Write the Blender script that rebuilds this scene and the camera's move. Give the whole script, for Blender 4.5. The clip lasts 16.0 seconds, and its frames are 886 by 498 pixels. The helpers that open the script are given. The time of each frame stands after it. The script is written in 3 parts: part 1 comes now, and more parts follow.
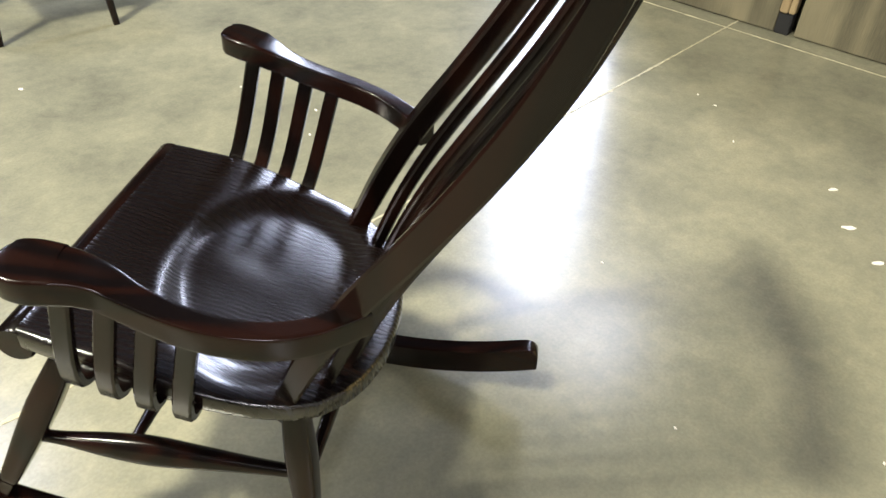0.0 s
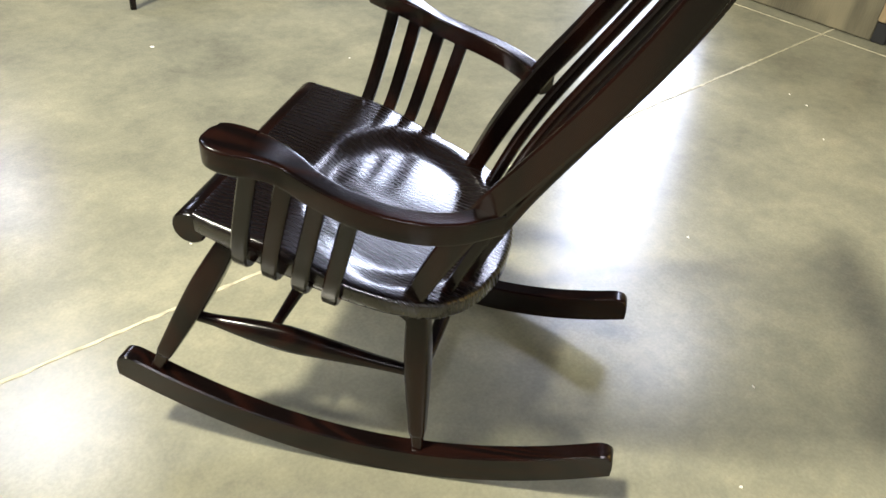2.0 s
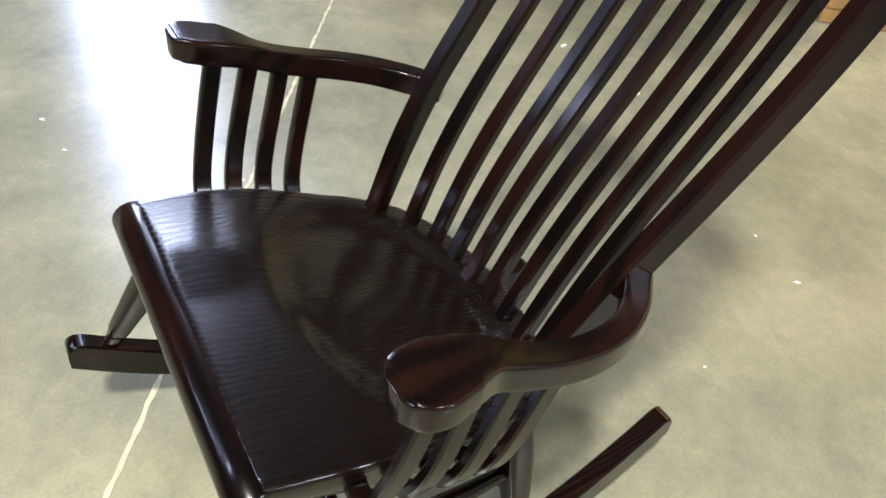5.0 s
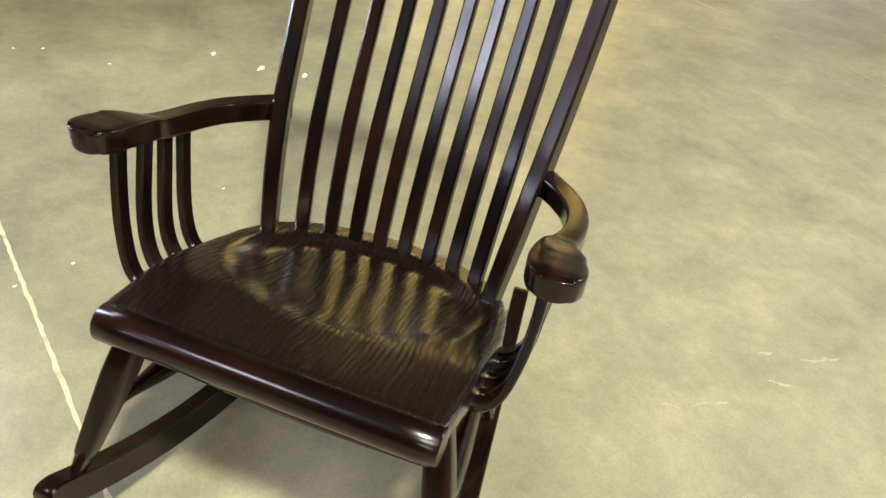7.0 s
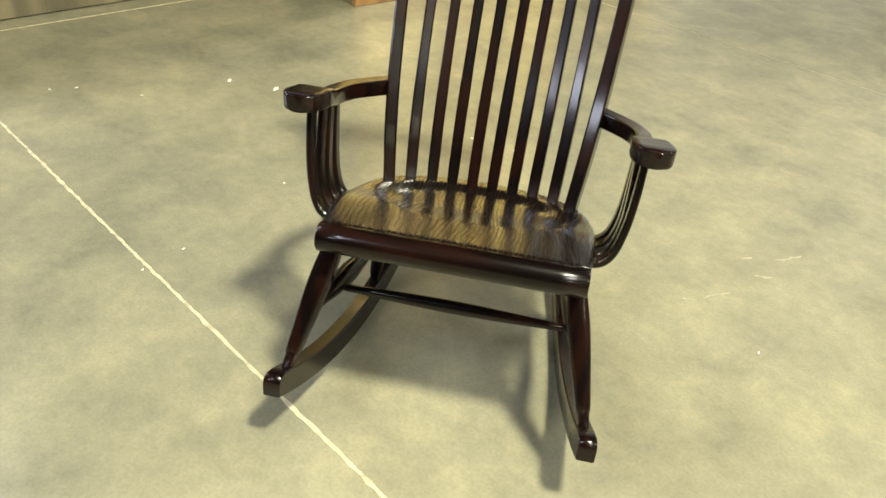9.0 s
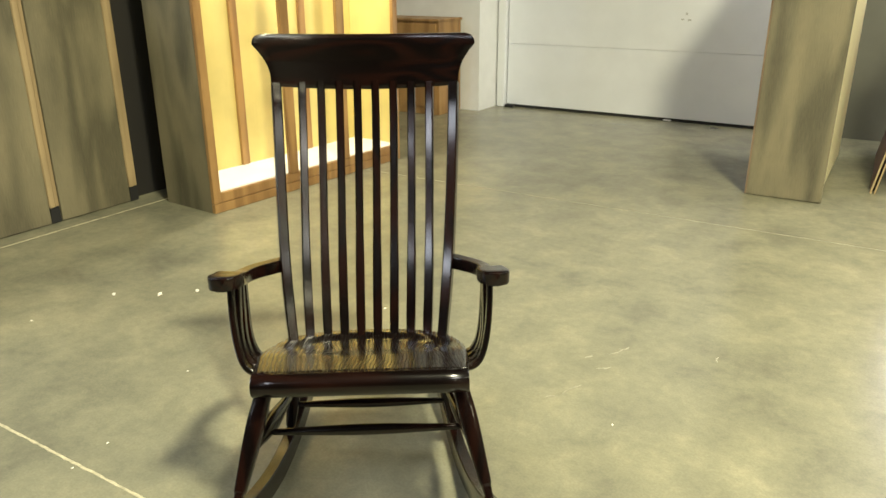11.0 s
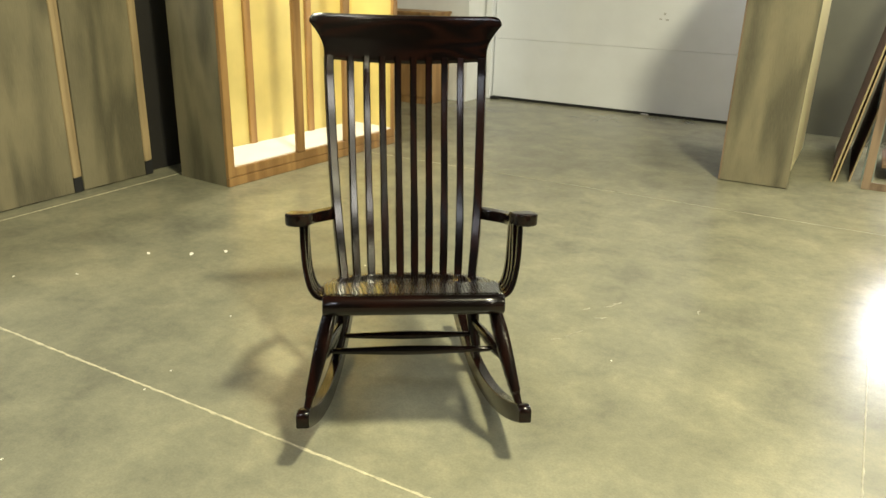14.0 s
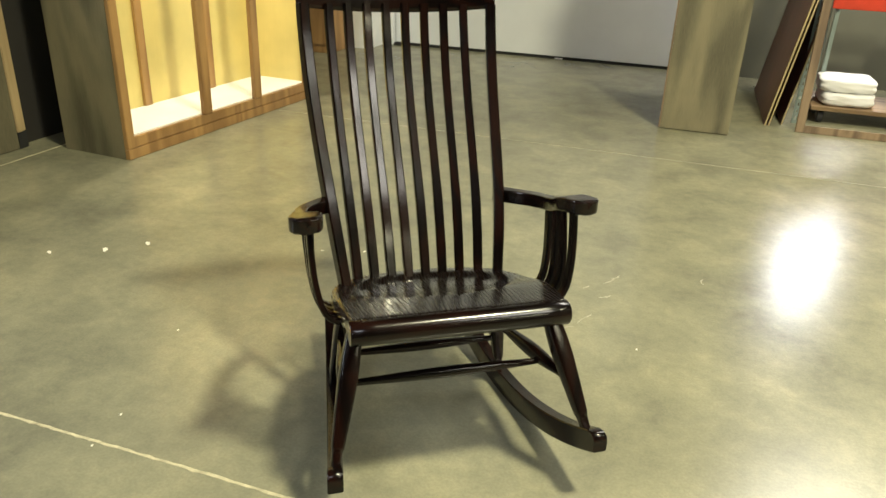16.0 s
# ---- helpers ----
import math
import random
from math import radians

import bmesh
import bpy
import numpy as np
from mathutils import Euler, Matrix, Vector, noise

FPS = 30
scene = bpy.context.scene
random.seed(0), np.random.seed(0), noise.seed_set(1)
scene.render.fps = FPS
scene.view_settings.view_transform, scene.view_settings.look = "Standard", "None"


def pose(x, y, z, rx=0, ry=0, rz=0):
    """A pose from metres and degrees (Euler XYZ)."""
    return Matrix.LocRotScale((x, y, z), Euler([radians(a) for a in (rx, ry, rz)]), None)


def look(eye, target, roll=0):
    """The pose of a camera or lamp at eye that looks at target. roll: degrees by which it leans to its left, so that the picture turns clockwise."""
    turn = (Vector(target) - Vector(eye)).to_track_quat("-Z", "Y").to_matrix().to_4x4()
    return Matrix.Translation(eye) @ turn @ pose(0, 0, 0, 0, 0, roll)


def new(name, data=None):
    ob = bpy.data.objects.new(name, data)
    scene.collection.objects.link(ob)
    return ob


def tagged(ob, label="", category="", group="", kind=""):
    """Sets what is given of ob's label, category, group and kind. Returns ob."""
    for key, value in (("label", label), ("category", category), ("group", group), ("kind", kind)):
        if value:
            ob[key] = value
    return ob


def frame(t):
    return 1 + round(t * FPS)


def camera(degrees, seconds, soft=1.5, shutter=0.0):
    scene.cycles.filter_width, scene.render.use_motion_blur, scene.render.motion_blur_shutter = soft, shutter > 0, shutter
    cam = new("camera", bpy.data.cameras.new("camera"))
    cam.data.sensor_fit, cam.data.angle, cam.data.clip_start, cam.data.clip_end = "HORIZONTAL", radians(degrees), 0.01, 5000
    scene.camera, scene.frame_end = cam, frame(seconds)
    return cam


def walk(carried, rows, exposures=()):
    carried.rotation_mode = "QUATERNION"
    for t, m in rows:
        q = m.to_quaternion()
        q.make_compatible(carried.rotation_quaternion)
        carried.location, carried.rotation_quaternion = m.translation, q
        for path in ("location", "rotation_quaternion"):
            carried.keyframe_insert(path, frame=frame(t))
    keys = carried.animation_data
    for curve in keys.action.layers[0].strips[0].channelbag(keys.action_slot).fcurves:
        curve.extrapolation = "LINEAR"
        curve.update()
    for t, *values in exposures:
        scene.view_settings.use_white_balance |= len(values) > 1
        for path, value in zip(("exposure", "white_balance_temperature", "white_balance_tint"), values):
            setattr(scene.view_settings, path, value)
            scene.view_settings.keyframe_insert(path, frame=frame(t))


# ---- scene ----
cam = camera(61.6, 16.0)
PATH = [
    (0, (0.889, 0.398, 1.211), (-0.685, 0.239, -0.012), 3.9),
    (0.5, (0.958, 0.425, 1.200), (-0.588, 0.124, -0.033), 3.1),
    (1, (1.033, 0.418, 1.192), (-0.468, 0.048, -0.077), 2.5),
    (1.5, (1.088, 0.391, 1.193), (-0.420, 0.026, -0.068), 3.5),
    (2, (1.088, 0.339, 1.177), (-0.468, 0.024, -0.039), 5.1),
    (2.5, (0.993, 0.216, 1.170), (-0.593, 0.011, -0.032), 4.1),
    (3, (0.937, 0.101, 1.176), (-0.648, 0.024, -0.041), 5.6),
    (3.5, (0.911, -0.053, 1.180), (-0.654, 0.102, -0.056), 5.0),
    (4, (0.862, -0.168, 1.151), (-0.634, 0.246, -0.110), 5.3),
    (4.5, (0.737, -0.262, 1.144), (-0.652, 0.384, -0.141), 6.9),
    (5, (0.648, -0.336, 1.165), (-0.585, 0.534, -0.148), 7.5),
    (7.5, (0.323, -0.973, 1.233), (-0.023, 0.584, 0.027), 6.5),
    (8, (0.261, -1.135, 1.229), (-0.083, 0.433, 0.036), 5.6),
    (10.5, (0.066, -1.654, 1.344), (0.106, 0.160, 0.504), 1.8),
    (11, (0.115, -1.795, 1.367), (0.212, 0.079, 0.675), -0.1),
    (11.5, (0.141, -1.931, 1.375), (0.200, -0.034, 0.743), 0.4),
    (12, (0.103, -2.024, 1.372), (0.166, -0.130, 0.733), 1.3),
    (12.5, (-0.023, -2.123, 1.359), (0.179, -0.243, 0.706), 2.0),
    (13, (-0.096, -2.185, 1.359), (0.174, -0.310, 0.717), 2.2),
    (13.5, (-0.112, -2.195, 1.355), (0.107, -0.317, 0.703), 1.8),
    (14, (-0.111, -2.159, 1.342), (0.072, -0.293, 0.646), 1.7),
    (14.5, (-0.139, -2.016, 1.339), (0.145, -0.162, 0.644), 2.8),
    (15, (-0.190, -1.871, 1.337), (0.143, -0.028, 0.636), 3.1),
    (15.5, (-0.329, -1.743, 1.320), (0.045, 0.082, 0.595), 3.0),
    (16, (-0.453, -1.632, 1.296), (0.052, 0.121, 0.476), 2.3),
]
EXPOSURES = [(0, 0.0, 5650, 23), (1.5, -0.1, 5650, 24), (3.5, -0.1, 5450, 25), (5, -0.12, 5300, 26), (7.5, 0.1, 5950, 19), (8, 0.12, 5950, 19), (10.5, -0.15, 6200, 13), (12.5, -0.32, 6250, 13), (16, -0.47, 6300, 12)]
walk(cam, [(t, look(e, g, r)) for t, e, g, r in PATH], EXPOSURES)

# ---- light ----
world = bpy.data.worlds.new("world")
world.use_nodes = True
world.node_tree.nodes["Background"].inputs["Color"].default_value = (0.75, 0.8, 0.85, 1)
world.node_tree.nodes["Background"].inputs["Strength"].default_value = 0.02
scene.world = world

CEILING = 6.6
TURN = Matrix.Rotation(radians(-34.3), 4, "Z")   # the building's axes: u along the shelves, v towards the roller door


def lamp(x, y, z, power, size, colour):
    data = bpy.data.lights.new("unseen_overhead_light", "AREA")
    data.shape, data.size, data.energy, data.color = "DISK", size, power, colour
    ob = new("unseen_overhead_light", data)
    ob.location = (x, y, z)
    return ob


WARM = (1.0, 0.935, 0.60)
COOL = (0.93, 0.97, 1.0)
PALE = (1.0, 0.95, 0.80)
LAMPS = [
    (-2.2, -3.7, 4.2, 92, 1.1, COOL),
    (-4.9, -6.3, 4.2, 60, 0.7, COOL),
    # unseen lamp, added for the bright reflection on the seat
    (-4.05, 1.35, 3.45, 32, 0.6, COOL),
    (1.85, -1.95, 6.0, 920, 0.7, WARM),
    (2.0, -3.2, 4.2, 130, 1.3, PALE),
    (4.8, -2.4, 4.2, 120, 0.8, WARM),
    (3.2, -7.5, 4.2, 160, 0.9, WARM),
    # unseen lamp, added to brighten the roller door
    (4.7, 2.6, 4.2, 225, 1.5, PALE),
]
for row in LAMPS:
    lamp(*row)

# ---- materials ----


def material(name):
    m = bpy.data.materials.new(name)
    m.use_nodes = True
    return m, m.node_tree.nodes, m.node_tree.links, m.node_tree.nodes["Principled BSDF"]


def ramp(nodes, stops):
    r = nodes.new("ShaderNodeValToRGB")
    r.color_ramp.elements[0].position, r.color_ramp.elements[0].color = stops[0][0], (*stops[0][1], 1)
    r.color_ramp.elements[1].position, r.color_ramp.elements[1].color = stops[-1][0], (*stops[-1][1], 1)
    for p, c in stops[1:-1]:
        r.color_ramp.elements.new(p).color = (*c, 1)
    return r


def noise_at(nodes, links, scale, stretch=(1, 1, 1), detail=5.0, rough=0.55, distort=0.0, coord="Object"):
    tc, mp, nz = nodes.new("ShaderNodeTexCoord"), nodes.new("ShaderNodeMapping"), nodes.new("ShaderNodeTexNoise")
    mp.inputs["Scale"].default_value = stretch
    nz.inputs["Scale"].default_value, nz.inputs["Detail"].default_value = scale, detail
    nz.inputs["Roughness"].default_value, nz.inputs["Distortion"].default_value = rough, distort
    links.new(tc.outputs[coord], mp.inputs["Vector"])
    links.new(mp.outputs["Vector"], nz.inputs["Vector"])
    return nz


def math_node(nodes, links, op, a, b=None):
    n = nodes.new("ShaderNodeMath")
    n.operation = op
    for i, v in enumerate((a, b)):
        if v is None:
            continue
        if isinstance(v, (int, float)):
            n.inputs[i].default_value = v
        else:
            links.new(v, n.inputs[i])
    return n.outputs[0]


def mix(nodes, links, fac, a, b, kind="MIX"):
    n = nodes.new("ShaderNodeMix")
    n.data_type, n.blend_type = "RGBA", kind
    for sock, v in ((n.inputs[0], fac), (n.inputs[6], a), (n.inputs[7], b)):
        if isinstance(v, (int, float)):
            sock.default_value = v
        elif isinstance(v, tuple):
            sock.default_value = (*v, 1)
        else:
            links.new(v, sock)
    return n.outputs[2]


def bump(nodes, links, bsdf, height, strength, distance):
    b = nodes.new("ShaderNodeBump")
    b.inputs["Strength"].default_value, b.inputs["Distance"].default_value = strength, distance
    links.new(height, b.inputs["Height"])
    links.new(b.outputs["Normal"], bsdf.inputs["Normal"])


def wood(name, dark, light, stretch, rings=14.0, scale=2.2, rough=0.3, relief=0.35, coat=0.0, pores=1.0, shine=0.5, speckle=1.0, lines=0.0, axis="X"):
    """Open-grained wood: cathedral bands from contours of a stretched noise, and fine pores along the grain."""
    m, nodes, links, bsdf = material(name)
    big = noise_at(nodes, links, scale, stretch, 2.0, 0.45, 0.3)
    phase = math_node(nodes, links, "MULTIPLY", big.outputs["Fac"], rings * 6.283)
    if lines:
        tc, sep = nodes.new("ShaderNodeTexCoord"), nodes.new("ShaderNodeSeparateXYZ")
        links.new(tc.outputs["Object"], sep.inputs[0])
        ripple = noise_at(nodes, links, 34.0, (1, 0.8, 1), 2.0, 0.5)
        phase = math_node(nodes, links, "ADD", phase, math_node(nodes, links, "MULTIPLY", sep.outputs[axis], lines * 6.283))
        phase = math_node(nodes, links, "ADD", phase, math_node(nodes, links, "MULTIPLY", ripple.outputs["Fac"], 9.0))
    bands = math_node(nodes, links, "SINE", phase)
    bands = math_node(nodes, links, "ADD", math_node(nodes, links, "MULTIPLY", bands, 0.5), 0.5)
    fine = noise_at(nodes, links, 60 * pores, tuple(v if v == min(stretch) else 4 * v for v in stretch), 4.0, 0.6)
    cloud = noise_at(nodes, links, 3.0, (1, 1, 1), 3.0, 0.5)
    grain = math_node(nodes, links, "ADD", math_node(nodes, links, "MULTIPLY", bands, 0.55), math_node(nodes, links, "MULTIPLY", fine.outputs["Fac"], 0.6 * speckle))
    col = ramp(nodes, [(0.25, dark), (0.85, light)])
    links.new(grain, col.inputs["Fac"])
    tone = ramp(nodes, [(0.3, (0.87, 0.87, 0.87)), (0.7, (1.1, 1.08, 1.06))])
    links.new(cloud.outputs["Fac"], tone.inputs["Fac"])
    links.new(mix(nodes, links, 1.0, col.outputs["Color"], tone.outputs["Color"], "MULTIPLY"), bsdf.inputs["Base Color"])
    rr = nodes.new("ShaderNodeMapRange")
    rr.inputs["To Min"].default_value, rr.inputs["To Max"].default_value = rough + 0.06, rough - 0.04
    links.new(grain, rr.inputs["Value"])
    links.new(rr.outputs["Result"], bsdf.inputs["Roughness"])
    bump(nodes, links, bsdf, bands if lines else grain, relief, 0.0012)
    bsdf.inputs["Specular IOR Level"].default_value = shine
    bsdf.inputs["Coat Weight"].default_value, bsdf.inputs["Coat Roughness"].default_value = coat, 0.17
    return m


def stained(name, stretch, rings=12.0, scale=2.4, relief=0.3, lines=0.0, axis="X", speckle=0.45, light=(0.0125, 0.0042, 0.0026), shine=0.13, coat=0.42, rough=0.19):
    return wood(name, (0.0028, 0.0015, 0.0012), light, stretch, rings, scale, rough, relief, coat, 1.0, shine, speckle, lines, axis)


SEAT_WOOD = stained("espresso_oak_seat", (1, 0.42, 1), 13, 3.2, 0.04, 95.0, "X", 0.3, (0.0066, 0.0030, 0.0021), 0.5, 0.7, 0.24)
LONG_Z_WOOD = stained("espresso_oak_upright", (1, 0.6, 0.1), 8, 6.0, 0.10)
LONG_Y_WOOD = stained("espresso_oak_lengthwise", (1, 0.12, 1), 14, 7.0, 0.16)
LONG_X_WOOD = stained("espresso_oak_crosswise", (0.12, 1, 1), 10, 7.0, 0.14)


def concrete():
    m, nodes, links, bsdf = material("sealed_concrete")
    large = noise_at(nodes, links, 1.3, (1, 1, 1), 3.0, 0.45, 0.3)
    mid = noise_at(nodes, links, 5.0, (1, 1, 1), 3.0, 0.5, 0.4)
    small = noise_at(nodes, links, 26.0, (1, 1, 1), 5.0, 0.6)
    fine = noise_at(nodes, links, 120, (1, 1, 1), 3.0, 0.6)
    blend = math_node(nodes, links, "ADD", math_node(nodes, links, "MULTIPLY", large.outputs["Fac"], 0.42), math_node(nodes, links, "MULTIPLY", mid.outputs["Fac"], 0.36))
    blend = math_node(nodes, links, "ADD", blend, math_node(nodes, links, "MULTIPLY", small.outputs["Fac"], 0.22))
    col = ramp(nodes, [(0.33, (0.150, 0.147, 0.106)), (0.5, (0.226, 0.219, 0.148)), (0.68, (0.325, 0.306, 0.198))])
    links.new(blend, col.inputs["Fac"])
    speck = ramp(nodes, [(0.35, (0.93, 0.93, 0.93)), (0.65, (1.06, 1.06, 1.06))])
    links.new(fine.outputs["Fac"], speck.inputs["Fac"])
    links.new(mix(nodes, links, 1.0, col.outputs["Color"], speck.outputs["Color"], "MULTIPLY"), bsdf.inputs["Base Color"])
    rr = nodes.new("ShaderNodeMapRange")
    rr.inputs["To Min"].default_value, rr.inputs["To Max"].default_value = 0.19, 0.30
    links.new(blend, rr.inputs["Value"])
    links.new(rr.outputs["Result"], bsdf.inputs["Roughness"])
    bump(nodes, links, bsdf, small.outputs["Fac"], 0.03, 0.002)
    return m


def painted(name, colour, rough=0.55, spread=0.06, scale=3.0, metal=0.0):
    m, nodes, links, bsdf = material(name)
    nz = noise_at(nodes, links, scale, (1, 1, 1), 6.0, 0.6)
    lo, hi = tuple(c * (1 - spread) for c in colour), tuple(min(1, c * (1 + spread)) for c in colour)
    col = ramp(nodes, [(0.3, lo), (0.7, hi)])
    links.new(nz.outputs["Fac"], col.inputs["Fac"])
    links.new(col.outputs["Color"], bsdf.inputs["Base Color"])
    bsdf.inputs["Roughness"].default_value, bsdf.inputs["Metallic"].default_value = rough, metal
    fine = noise_at(nodes, links, 60, (1, 1, 1), 3.0, 0.6)
    bump(nodes, links, bsdf, fine.outputs["Fac"], 0.08, 0.002)
    return m


CONCRETE = concrete()
SEALANT = painted("joint_sealant", (0.46, 0.42, 0.27), 0.6, 0.4, 25.0)
OLD_SEALANT = painted("dirty_joint_sealant", (0.31, 0.29, 0.195), 0.5, 0.3, 18.0)
CHIP = painted("white_chip", (0.78, 0.74, 0.62), 0.6)
SCUFF = painted("pale_scuff", (0.27, 0.257, 0.18), 0.5, 0.25, 40.0)
WALL = painted("white_wall_paint", (0.82, 0.83, 0.82), 0.6)
# shade on the right of the back wall, put into its base colour
SHADE_WALL = painted("shaded_wall_paint", (0.13, 0.13, 0.098), 0.7)
DOOR_PAINT = painted("roller_door_paint", (0.84, 0.86, 0.88), 0.45, 0.03)
CEIL_PAINT = painted("dim_ceiling_paint", (0.06, 0.06, 0.058), 0.8)
DIM_WALL = painted("dim_unseen_wall_paint", (0.12, 0.115, 0.10), 0.75)
RUBBER = painted("black_rubber", (0.015, 0.015, 0.015), 0.7)
GREY_WOOD = wood("weathered_grey_board", (0.105, 0.095, 0.058), (0.235, 0.208, 0.125), (1, 1, 0.22), 3, 3.5, 0.6, 0.2)
EDGE_WOOD = wood("raw_board_edge", (0.30, 0.22, 0.11), (0.42, 0.32, 0.17), (1, 1, 0.08), 5, 4, 0.6, 0.2)
OAK_TRIM = wood("honey_oak_trim", (0.24, 0.13, 0.045), (0.40, 0.235, 0.085), (1, 1, 0.1), 5, 4, 0.45, 0.2)
YELLOW_BACK = wood("pale_yellow_backboard", (0.64, 0.53, 0.19), (0.70, 0.59, 0.22), (1, 1, 0.06), 3, 1.5, 0.5, 0.1)
FRAME_WOOD = wood("worn_frame_timber", (0.13, 0.085, 0.05), (0.27, 0.19, 0.115), (1, 1, 0.15), 5, 5, 0.6, 0.2)
CREAM = painted("cream_side_board", (0.72, 0.66, 0.40), 0.5)
WHITE_BOARD = painted("white_melamine", (0.82, 0.80, 0.76), 0.4)
GAP_SHADE = painted("gap_shade_board", (0.02, 0.018, 0.015), 0.8)
RED_BROWN = painted("red_brown_hardboard", (0.10, 0.032, 0.018), 0.5, 0.25)
RACK_STEEL = painted("grey_green_rack_steel", (0.22, 0.27, 0.25), 0.45, 0.1, 8, 0.0)
SMUDGE = painted("grey_smudge", (0.5, 0.5, 0.49), 0.7, 0.2, 40)
WHITE_CLOTH = painted("white_wrapped_cloth", (0.78, 0.77, 0.76), 0.8)
RED_PAINT = painted("red_orange_steel_paint", (0.62, 0.05, 0.018), 0.45, 0.12, 12)
PALLET = wood("pallet_board", (0.16, 0.10, 0.05), (0.28, 0.19, 0.10), (0.1, 1, 1), 5, 4, 0.7, 0.2)

# ---- mesh helpers ----


def part(name, bm, mat, parent=None, label="", smooth=True):
    """Links a bmesh as one mesh object, under a thing or a part where one is given."""
    bmesh.ops.recalc_face_normals(bm, faces=bm.faces)
    me = bpy.data.meshes.new(name)
    bm.to_mesh(me)
    bm.free()
    me.materials.append(mat)
    if smooth:
        me.polygons.foreach_set("use_smooth", [True] * len(me.polygons))
        me.set_sharp_from_angle(angle=radians(40))
    ob = new(name, me)
    if parent is not None:
        ob.parent = parent
    if label:
        ob["label"] = label
    return ob


def box(x0, x1, y0, y1, z0, z1, bevel=0.0):
    bm = bmesh.new()
    bmesh.ops.create_cube(bm, size=1.0)
    bmesh.ops.scale(bm, vec=(x1 - x0, y1 - y0, z1 - z0), verts=bm.verts)
    bmesh.ops.translate(bm, vec=((x0 + x1) / 2, (y0 + y1) / 2, (z0 + z1) / 2), verts=bm.verts)
    if bevel:
        bmesh.ops.bevel(bm, geom=bm.edges[:], offset=bevel, segments=2, affect="EDGES")
    return bm


def loft(rings):
    """A closed skin over rings of points, capped at both ends."""
    bm = bmesh.new()
    rows = [[bm.verts.new(p) for p in ring] for ring in rings]
    n = len(rows[0])
    for a, b in zip(rows, rows[1:]):
        for i in range(n):
            bm.faces.new((a[i], a[(i + 1) % n], b[(i + 1) % n], b[i]))
    bm.faces.new(rows[0][::-1])
    bm.faces.new(rows[-1])
    return bm


def catmull(points, steps):
    """A smooth curve through points of any width, as lists of numbers."""
    pts = [np.array(p, float) for p in points]
    pts = [2 * pts[0] - pts[1], *pts, 2 * pts[-1] - pts[-2]]
    out = []
    for a, b, c, d in zip(pts, pts[1:], pts[2:], pts[3:]):
        for i in range(steps):
            t = i / steps
            out.append(0.5 * (2 * b + (c - a) * t + (2 * a - 5 * b + 4 * c - d) * t * t + (3 * b - a - 3 * c + d) * t ** 3))
    out.append(pts[-2])
    return out


def section(w, h, power=4.0, n=20):
    """A rounded-rectangle outline (superellipse), w by h."""
    ring = []
    for i in range(n):
        a = 2 * math.pi * (i + 0.5) / n
        c, s = math.cos(a), math.sin(a)
        ring.append((math.copysign(abs(c) ** (2 / power), c) * w / 2, math.copysign(abs(s) ** (2 / power), s) * h / 2))
    return ring


def eased(w, h, c):
    """A rectangle with flat faces and small eased corners."""
    w, h = w / 2, h / 2
    return [(w, -h + c), (w, h - c), (w - c, h), (-w + c, h), (-w, h - c), (-w, -h + c), (-w + c, -h), (w - c, -h)]


def sweep(points, side, steps=6, power=4.0, n=20, chamfer=0.0):
    """Sweeps a rounded rectangle along rows of x, y, z, width (along side) and depth."""
    rows = catmull(points, steps)
    rings = []
    for i, row in enumerate(rows):
        a, b = rows[max(0, i - 1)], rows[min(len(rows) - 1, i + 1)]
        ahead = Vector(b[:3] - a[:3]).normalized()
        across = (Vector(side) - ahead * ahead.dot(Vector(side))).normalized()
        deep = ahead.cross(across)
        rings.append([Vector(row[:3]) + across * p + deep * q for p, q in (eased(row[3], row[4], chamfer) if chamfer else section(row[3], row[4], power, n))])
    return loft(rings)


def empty(name, label, category, group="", m=None):
    ob = new(name)
    ob.empty_display_size = 0.1
    if m is not None:
        ob.matrix_basis = m
    return tagged(ob, label, category, group)


# ---- structure ----
floor = part("floor", box(-4.6, 8, -16, 6.3, -0.2, 0.0), CONCRETE, smooth=False)
floor.matrix_basis = TURN
tagged(floor, "sealed olive-grey concrete floor, mottled, glossy and scuffed", "floor", kind="structure")


def structure(name, bm, mat, label, category="wall"):
    ob = part(name, bm, mat, smooth=False)
    ob.matrix_basis = TURN
    return tagged(ob, label, category, kind="structure")


def pierced(u0, u1, v0, v1, z0, z1, holes):
    """A wall along u with rectangular openings (u from, u to, z from, z to), in one mesh."""
    bm = bmesh.new()
    us = sorted({u0, u1, *[h[0] for h in holes], *[h[1] for h in holes]})
    zs = sorted({z0, z1, *[h[2] for h in holes], *[h[3] for h in holes]})
    for a, b in zip(us, us[1:]):
        for c, d in zip(zs, zs[1:]):
            if any(h[0] <= a and b <= h[1] and h[2] <= c and d <= h[3] for h in holes):
                continue
            geo = bmesh.ops.create_cube(bm, size=1.0)["verts"]
            bmesh.ops.scale(bm, vec=(b - a, v1 - v0, d - c), verts=geo)
            bmesh.ops.translate(bm, vec=((a + b) / 2, (v0 + v1) / 2, (c + d) / 2), verts=geo)
    bmesh.ops.remove_doubles(bm, verts=bm.verts, dist=1e-5)
    seen = {}
    for f in bm.faces:
        seen.setdefault(tuple(round(c, 4) for c in f.calc_center_median()), []).append(f)
    bmesh.ops.delete(bm, geom=[f for fs in seen.values() if len(fs) > 1 for f in fs], context="FACES")
    return bm


